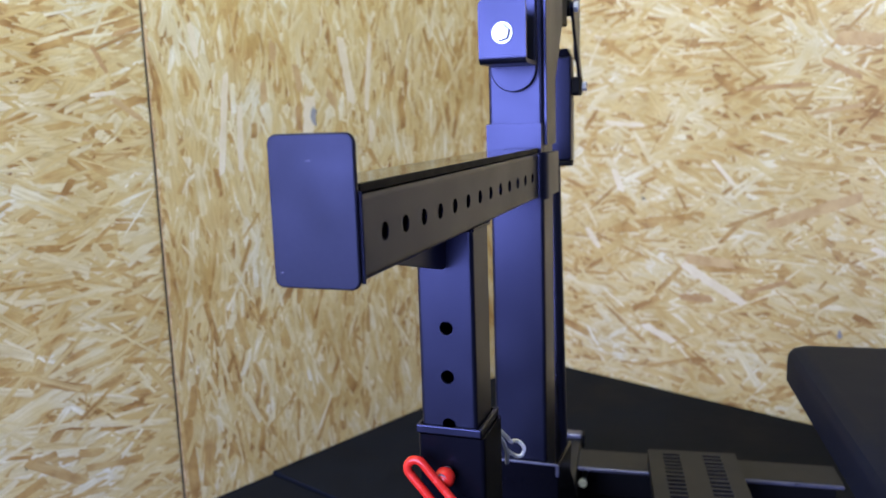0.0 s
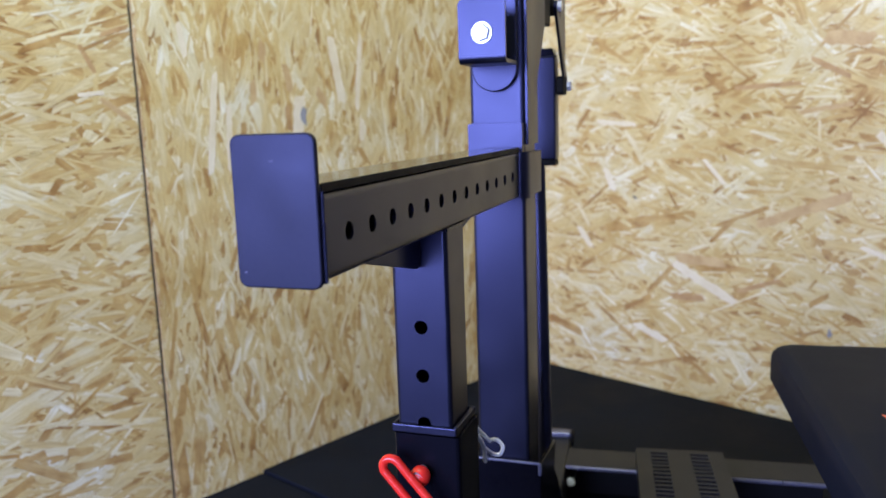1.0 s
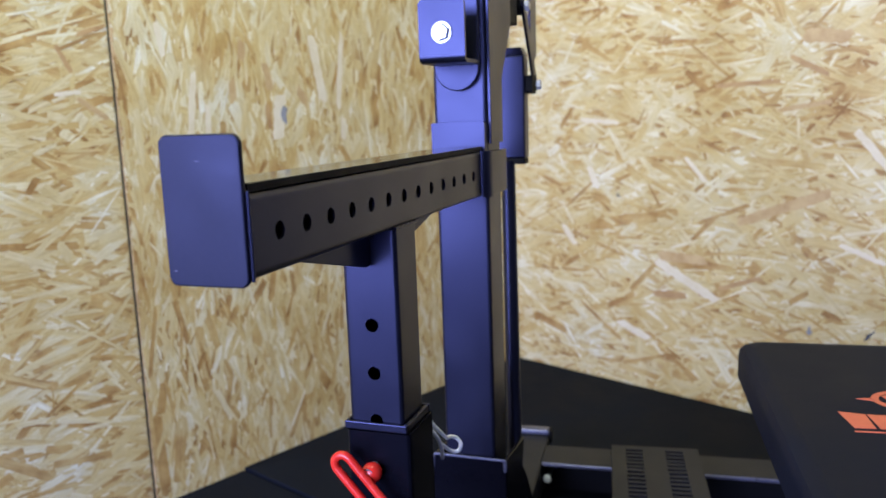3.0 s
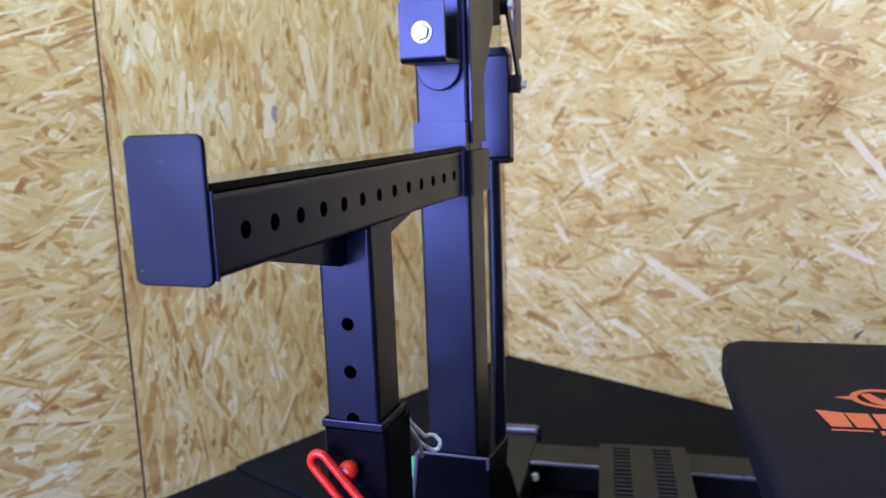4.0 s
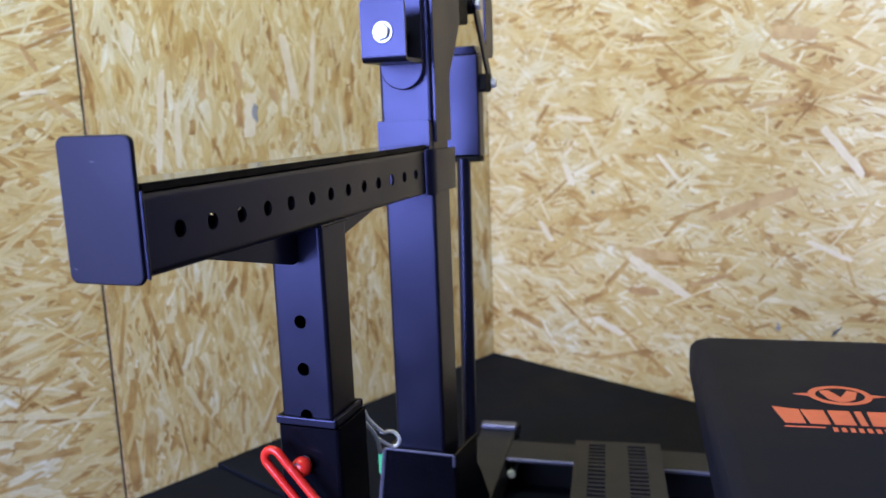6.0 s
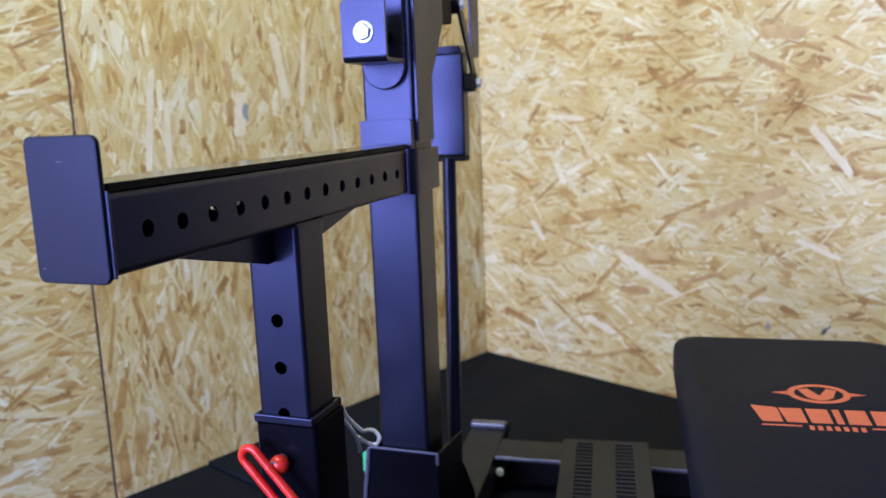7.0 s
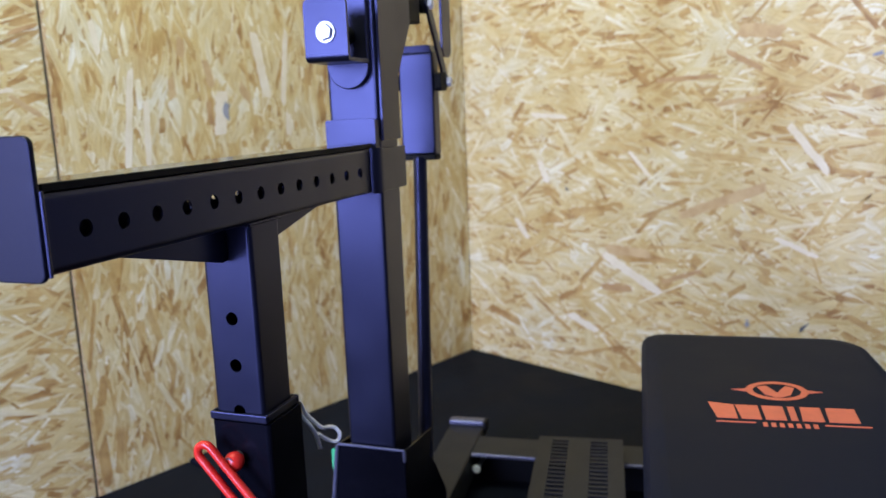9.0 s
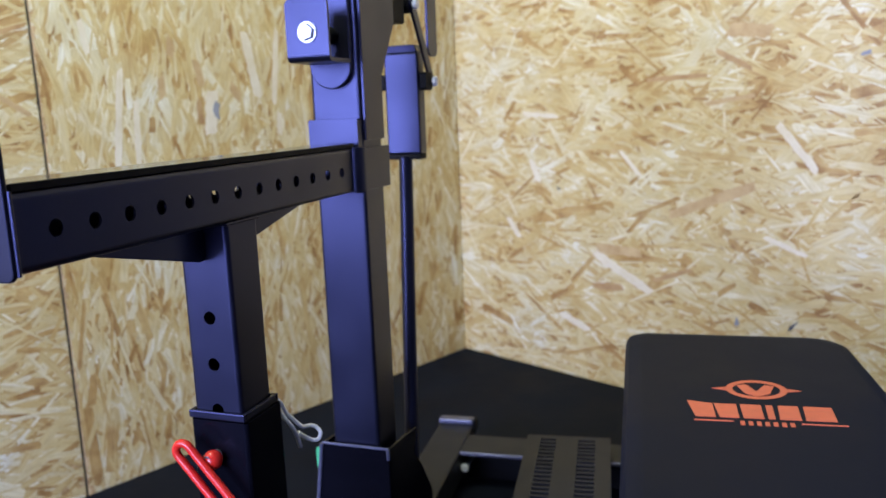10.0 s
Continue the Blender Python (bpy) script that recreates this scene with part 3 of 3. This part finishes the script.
def rack_frame():
    rack = thing("rack_frame", (-0.037, 0.58, 0.0), "black powder-coated steel rack frame standing on rubber mats", "rack")
    part("post", box(-0.0755, 0.0005, 0.5480, 0.6160, 0.02, 1.75, 0.005, 3), STEEL, rack, "tall square black steel post", True)
    fold = [(0.475, 0.8746), (0.4750, 0.8740)] + [(0.4830 - 0.008 * math.cos(g), 0.8736 - 0.008 * math.sin(g)) for g in [math.pi / 2 * k / 6 for k in range(7)]]
    fold += [(0.5376, 0.8656), (0.5376, 0.8706), (0.4830, 0.8706), (0.4809, 0.8715), (0.4800, 0.8736), (0.4800, 0.8746)]
    face = joined(prism(rounded(0.0615, 0.0715, (0.009, 0.009, 0.0004, 0.0004)), 0.005, at(-0.0358, 0.480, 0.9105) @ FRONT), prism(fold, 0.0615, at(-0.06655, 0, 0) @ SIDE))
    lug = part("lug", face, STEEL, rack, "black folded steel bracket with rounded upper corners", True)
    hex_bolt(-0.0350, 0.475, 0.9030, 0.0112, 0.007, FRONT, lug)
    part("hook_bar", prism(rounded(0.063, 0.40, (0.004, 0.004, 0.0314, 0.0314), 12), 0.010, at(-0.0375, 0.5478, 1.0320) @ FRONT, 0.0015), STEEL, rack, "flat bar with a round lower end", True)
    part("pivot_tube", disc(0.012, 0.057, at(-0.0350, 0.5376, 0.9030) @ FRONT, 32, 0.001), DARK, lug, smooth=True)
    part("post_cheek", prism([(0.5535, 0.760), (0.6165, 0.760), (0.6165, 0.850), (0.6480, 0.894), (0.6730, 0.930), (0.6740, 1.100), (0.5535, 1.100)], 0.004, at(0.0006, 0, 0) @ SIDE, 0.0006), STEEL, rack, "steel cheek plate widening up the post")
    part("pivot_block", box(-0.020, 0.0036, 0.6745, 0.7210, 0.9320, 0.9900, 0.003), DARK, rack)
    # shoe round the foot of the post
    shoe = part("shoe", prism([(-0.0925, 0.304), (0.0185, 0.3045), (0.0185, 0.02), (-0.1280, 0.02)], 0.005, at(0, 0.5455, 0) @ FRONT, 0.0018), GLOSS, rack, "folded steel shoe round the post's foot")
    part("shoe_cheek", prism([(0.5458, 0.304), (0.655, 0.2945), (0.642, 0.253), (0.668, 0.226), (0.715, 0.158), (0.715, 0.02), (0.5458, 0.02)], 0.005, at(0.0135, 0, 0) @ SIDE, 0.001), GLOSS, shoe)
    part("shoe_cheek", prism([(0.5458, 0.304), (0.655, 0.2945), (0.642, 0.253), (0.668, 0.226), (0.715, 0.158), (0.715, 0.02), (0.5458, 0.02)], 0.005, at(-0.0925, 0, 0) @ SIDE, 0.001), GLOSS, shoe)
    # raised pale rods carry the highlights along the shoe's edges
    part("bent_edge", rod([(-0.0920, 0.5395, 0.3030), (-0.1010, 0.5395, 0.2320), (-0.1150, 0.5395, 0.1200), (-0.1270, 0.5395, 0.0230)], 0.0034, 12), EDGE, shoe, "rounded bent edge of the shoe, coloured paler for its highlight", True)
    part("bent_edge", rod([(-0.0915, 0.5412, 0.3040), (-0.0400, 0.5412, 0.3043), (0.0175, 0.5412, 0.3045)], 0.0019, 10), EDGE, shoe, "", True)
    part("bent_edge", rod([(0.0172, 0.5405, 0.3042), (0.0174, 0.5405, 0.2950), (0.0175, 0.5405, 0.2880)], 0.0026, 10), EDGE, shoe, "", True)
    part("tag", prism(rounded(0.012, 0.036, 0.0055), 0.002, at(-0.1015, 0.5500, 0.2740) @ FRONT, 0.0005), GREEN, shoe, "small green tag")
    # collar that the safety arm's upright slides into
    collar = part("collar", tube(0.4575, 0.0705, 0.0715, 0.0035, 0.005, [], 0.005, at(-0.0288, 0.2455, 0.4780) @ Matrix.Rotation(radians(90), 4, "Y")), GLOSS, rack, "glossy black square socket tube")
    rim = joined(*[box(x0, x1, y0, y1, 0.4788, 0.4876, 0.0013) for x0, x1, y0, y1 in
                   ((-0.0665, 0.0035, 0.2108, 0.2146), (-0.0665, 0.0035, 0.2756, 0.2800), (-0.0665, -0.0626, 0.2147, 0.2755), (-0.0012, 0.0035, 0.2147, 0.2755))])
    part("collar_rim", rim, STEEL, collar, "black plastic guide rim")
    # base: rails on the floor
    part("foot_plate_base", box(-0.09, 0.03, 0.17, 0.76, 0.0005, 0.02, 0.003), STEEL, rack)
    rail = part("base_rail", box(-0.1120, -0.0330, 0.7205, 1.170, 0.020, 0.0865, 0.004, m=TURN_BASE), FOOT, rack, "square rail along the floor")
    stop = part("rail_stop", box(-0.1140, -0.0330, 1.150, 1.176, 0.0868, 0.0990, 0.0045, 3, m=TURN_BASE), EDGE, rail, "folded stop on the rail, coloured paler for its highlight", True)
    part("end_cap", box(-0.0328, -0.0270, 1.148, 1.178, 0.0700, 0.0995, 0.0025, m=TURN_BASE), DARK, stop)
    part("rail_foot", box(-0.1120, -0.0330, 1.09, 1.170, 0.0005, 0.0198, 0.003, m=TURN_BASE), DARK, rail)
    cross = part("cross_rail", box(-0.0325, 0.470, 1.0160, 1.1000, 0.0810, 0.0870, 0.0012, m=TURN_BASE), FOOT, rack, "folded steel cross channel along the floor")
    part("lip", box(-0.0325, 0.470, 1.0095, 1.0156, 0.0790, 0.0868, 0.0026, 3, m=TURN_BASE), EDGE, cross, "rounded lip, coloured paler for its highlight", True)
    # black web paints in the shade of the channel's open front
    part("web", box(-0.0325, 0.470, 1.0700, 1.0760, 0.0005, 0.0808, 0.001, m=TURN_BASE), DARK, cross)
    part("stud", disc(0.005, 0.055, at(-0.0205, 1.0690, 0.0520) @ FRONT, 16), ZINC, cross)
    part("bolt", disc(0.0092, 0.006, at(-0.0205, 1.0115, 0.0520) @ FRONT, 20, 0.002), WIRE, cross, "bright round bolt head", True)
    return rack


rack_frame()


def foot_plate():
    """A slotted tread plate, standing on the cross rail."""
    m = at(0.1050, 1.0620, 0) @ Matrix.Rotation(radians(7.5), 4, "Z")
    plate = thing("tread_plate", m @ Vector((0.085, -0.15, 0.088)), "dark grey slotted steel tread plate on the cross rail", "foot plate")
    W, L, z1, t = 0.170, 0.36, 0.1180, 0.003
    bm = bmesh.new()
    cols = [(0.0, 0.028), (0.061, 0.105), (0.140, W)]
    slot_cols = [(0.028, 0.061), (0.105, 0.140)]

    def slab(x0, x1, y0, y1):
        b = box(x0, x1, y0, y1, z1 - t, z1, 0)
        me = bpy.data.meshes.new("slab")
        b.to_mesh(me)
        b.free()
        bm.from_mesh(me)
        bpy.data.meshes.remove(me)

    for x0, x1 in cols:
        slab(x0, x1, -L, 0)
    pitch = 0.0165
    for x0, x1 in slot_cols:
        slab(x0, x1, -0.017, 0)
        y = -0.017
        while y - pitch > -L + 0.02:
            slab(x0, x1, y - pitch, y - pitch + 0.0062)
            y -= pitch
        slab(x0, x1, -L, y - 0.001)
    bm.transform(m)
    part("tread", bm, FOOT, plate, "grey steel tread with two columns of slots")
    for x0, x1, y0, y1 in ((0.0, t, -L, 0.0), (W - t, W, -L, 0.0), (t, W - t, -t, 0.0), (t, W - t, -L, -L + t)):
        part("folded_edge", box(x0, x1, y0, y1, 0.0872, z1 - t - 0.0002, 0.0005, 1, m=m), FOOT, plate)
    for x in (0.03, 0.14):
        part("leg", box(x - 0.012, x + 0.012, -L + 0.01, -L + 0.034, 0.0005, 0.0870, 0.002, 1, m=m), STEEL, plate)


foot_plate()


def weight_horn():
    """The box sleeve behind the post, its guide rod and the linkage that holds it."""
    horn = thing("linkage", (-0.031, 0.79, 0.10), "black box sleeve on a guide rod with link bars", "linkage")
    s = part("sleeve", box(-0.0620, -0.0016, 0.7810, 0.8110, 0.7262, 0.8930, 0.0030, 3), STEEL, horn, "black box sleeve", True)
    part("lower_cap", box(-0.0612, -0.0024, 0.7818, 0.8102, 0.7168, 0.7261, 0.0015), DARK, s, "dull black end cap")
    cap = prism([(-0.0300, 0.0), (0.0300, 0.0), (0.0245, 0.0125), (-0.0245, 0.0125)], 0.0285, at(-0.0318, 0.8103, 0.8931) @ FRONT, 0.0008)
    part("upper_cap", cap, GLOSS, s, "chamfered top cap")
    foot, head = Vector((-0.0040, 0.6830, 0.205)), Vector((-0.0330, 0.7885, 0.7200))
    lean = Matrix.Translation(foot) @ (head - foot).to_track_quat("Z", "Y").to_matrix().to_4x4()
    part("guide_rod", disc(0.0118, (head - foot).length, lean, 28), STEEL, horn, "round black guide rod", True)
    part("rod_base", box(-0.024, 0.012, 0.664, 0.700, 0.0205, 0.2045, 0.002), STEEL, horn)
    part("ear", prism(rounded(0.030, 0.030, 0.006), 0.012, at(-0.0008, 0.8000, 0.8460) @ SIDE, 0.001), DARK, s)
    part("ear", prism(rounded(0.030, 0.026, 0.005), 0.010, at(-0.0716, 0.7950, 0.8460) @ SIDE, 0.001), DARK, s)
    return horn


weight_horn()


def flat_bench():
    """The padded bench, turned a little to the rack."""
    m = at(0.3335, 0.8120, 0) @ Matrix.Rotation(radians(5.5), 4, "Z")
    bench = thing("flat_bench", m @ Vector((0.16, -0.55, 0)), "black padded flat bench with an orange print", "bench")
    W, L, z0, z1 = 0.327, 1.15, 0.370, 0.4310
    bm = bmesh.new()
    outline = rounded(W, L, (0.048, 0.026, 0.03, 0.03), 8)
    levels = ((z0, 0.006), (z0 + 0.006, 0.0), (z1 - 0.020, 0.0), (z1 - 0.012, 0.0015), (z1 - 0.005, 0.006), (z1 - 0.001, 0.013), (z1, 0.024))
    rings = []
    for z, inset in levels:
        k = [(x * (1 - 2 * inset / W), y * (1 - 2 * inset / L)) for x, y in outline]
        rings.append([bm.verts.new((x, y, z)) for x, y in k])
    for A, B in zip(rings, rings[1:]):
        for i in range(len(A)):
            bm.faces.new([A[i], A[(i + 1) % len(A)], B[(i + 1) % len(A)], B[i]])
    bm.faces.new(list(reversed(rings[0])))
    bm.faces.new(rings[-1])
    mp = m @ at(W / 2, -L / 2, 0)
    bm.transform(mp)
    pad = part("pad", bm, VINYL, bench, "black vinyl-covered bench pad with rounded edges", True)
    # print: an oval badge with wings over a row of block shapes and bars
    mk = at(0.5310, 0.5210, z1 + 0.0002) @ Matrix.Rotation(radians(7.0), 4, "Z") @ Matrix(((0.94, 0.09, 0, -0.0065), (0, 1.14, 0, 0), (0, 0, 1, 0), (0, 0, 0, 1)))
    T = 0.0006
    ring = bmesh.new()
    n = 48
    outer = [ring.verts.new((0.0395 * math.cos(2 * math.pi * i / n), 0.042 + 0.0300 * math.sin(2 * math.pi * i / n), T)) for i in range(n)]
    inner = [ring.verts.new((0.0305 * math.cos(2 * math.pi * i / n), 0.042 + 0.0222 * math.sin(2 * math.pi * i / n), T)) for i in range(n)]
    for i in range(n):
        ring.faces.new([outer[i], outer[(i + 1) % n], inner[(i + 1) % n], inner[i]])
    ring.transform(mk)
    badge = part("badge", ring, PRINT, pad, "orange oval badge printed on the pad")
    for sx in (-1, 1):
        part("wing", prism([(sx * 0.0385, 0.047), (sx * 0.058, 0.0425), (sx * 0.0385, 0.037)][::sx], T, mk), PRINT, badge)
    part("chevron", prism([(-0.024, 0.054), (-0.012, 0.058), (0.0, 0.036), (0.012, 0.058), (0.024, 0.054), (0.016, 0.030), (0.004, 0.022), (-0.004, 0.022), (-0.016, 0.030)], T, mk), PRINT, badge)
    # a row of plain slanting blocks
    for k, (x0, x1, lean) in enumerate(((-0.080, -0.056, -0.010), (-0.051, -0.028, -0.006), (-0.023, 0.001, -0.002), (0.006, 0.014, 0.0), (0.019, 0.044, 0.002), (0.049, 0.084, 0.002))):
        line = [(x0, -0.043), (x1, -0.043), (x1 + lean * 0.3, -0.005), (x0 + lean, -0.005 + 0.006 * (k == 0))]
        part("block_mark", prism(line, T, mk), PRINT, pad, "orange block shape printed on the pad" if k == 0 else "")
    for k in range(7):
        x = -0.028 + k * 0.0095
        part("small_mark", prism([(x, -0.051), (x + 0.0052, -0.051), (x + 0.0052, -0.061), (x, -0.061)], T, mk), PRINT, pad)
    for x0, x1 in ((-0.082, -0.036), (0.042, 0.094)):
        part("rule", prism([(x0, -0.051), (x1, -0.051), (x1, -0.0535), (x0, -0.0535)], T, mk), PRINT, pad)
    part("rail", box(W / 2 - 0.03, W / 2 + 0.03, -L + 0.10, -0.12, 0.310, 0.3698, 0.004, m=m), STEEL, bench)
    for y in (-L + 0.14, -0.20):
        leg = part("leg", box(W / 2 - 0.03, W / 2 + 0.03, y - 0.03, y + 0.03, 0.0305, 0.3098, 0.004, m=m), STEEL, bench)
        part("foot", box(W / 2 - 0.14, W / 2 + 0.14, y - 0.03, y + 0.03, 0.0005 if y > -0.5 else -0.0045, 0.0303, 0.004, m=m), STEEL, leg)


flat_bench()


def locking_pin():
    pin = thing("locking_pin", (-0.034, 0.205, 0.437), "red plastic-dipped locking pin with an oblong loop handle", "locking pin")
    d = Vector((0.66, 0.0, -0.75)).normalized()
    s = Vector((d.z, 0, -d.x)) * -1
    c0 = Vector((-0.0580, 0.186, 0.4510))
    line = []
    for k in range(9):
        a = math.pi / 2 + math.pi * k / 8
        line.append(c0 + d * 0.0095 * math.cos(a) + s * 0.0095 * math.sin(a))
    c1 = c0 + d * 0.078
    line += [c0 + d * 0.078 * k / 9 - s * 0.0095 for k in range(1, 9)]
    for k in range(9):
        a = -math.pi / 2 + math.pi * k / 8
        line.append(c1 + d * 0.0095 * math.cos(a) + s * 0.0095 * math.sin(a))
    line += [c1 - d * 0.078 * k / 9 + s * 0.0095 for k in range(1, 9)]
    part("handle", rod(line, 0.0045, 14, True), RED, pin, "red dipped loop handle", True)
    part("knob", ball(0.0108, at(-0.0325, 0.1995, 0.4385)), RED, pin, "", True)
    part("shaft", disc(0.006, 0.020, at(-0.0335, 0.2105, 0.4400) @ FRONT, 20), ZINC, pin, "", True)


locking_pin()


def hairpin():
    clip = thing("hairpin_clip", (0.011, 0.285, 0.455), "bright zinc wire hairpin clip at the socket tube", "hairpin clip")
    part("wire", rod([(-0.0160, 0.2826, 0.4780), (-0.0130, 0.2930, 0.4760), (-0.0085, 0.3020, 0.4660), (-0.0055, 0.3070, 0.4530), (0.0015, 0.3130, 0.4410), (0.0060, 0.3210, 0.4310), (0.0045, 0.3330, 0.4255), (0.0040, 0.3430, 0.4225),
                      (0.0090, 0.3495, 0.4190), (0.0145, 0.3500, 0.4115), (0.0125, 0.3480, 0.4040), (0.0070, 0.3450, 0.4030), (0.0020, 0.3360, 0.4100), (-0.0020, 0.3260, 0.4200)], 0.0024, 10), WIRE, clip, "", True)
    part("leg", rod([(-0.0120, 0.2990, 0.4600), (-0.0070, 0.3040, 0.4480), (0.0000, 0.3080, 0.4360), (0.0018, 0.3160, 0.4210), (-0.0005, 0.3262, 0.4020)], 0.0024, 10), WIRE, clip, "", True)


hairpin()


def link_bars():
    links_ = thing("link_bar", (0.012, 0.78, 0.90), "flat black link bar between two bright bolts", "link bar")
    a, b = Vector((0.0105, 0.7420, 0.9640)), Vector((0.0105, 0.8200, 0.8460))
    d = (b - a).normalized()
    n = Vector((0, d.z, -d.y))
    w = 0.009
    out = []
    for k in range(9):
        g = math.pi / 2 + math.pi * k / 8
        out.append(a + d * w * math.cos(g) + n * w * math.sin(g))
    for k in range(9):
        g = -math.pi / 2 + math.pi * k / 8
        out.append(b + d * w * math.cos(g) + n * w * math.sin(g))
    part("bar", prism([(p.y, p.z) for p in out], 0.005, at(0.0055, 0, 0) @ SIDE, 0.0006), STEEL, links_)
    for p in (a, b):
        hex_bolt(0.0108, p.y, p.z, 0.0085, 0.007, SIDE, links_, washer=False)
    part("spacer", disc(0.014, 0.025, at(-0.0200, 0.7420, 0.9640) @ SIDE, 24), DARK, links_, "", True)
    bar2 = tagged(part("strap", prism(rounded(0.046, 0.20, (0.002, 0.002, 0.016, 0.016)), 0.004, at(-0.008, 0.866, 0.990) @ SIDE, 0.0006), STEEL), "flat black steel strap with a rounded end", "strap")
    return bar2


link_bars()
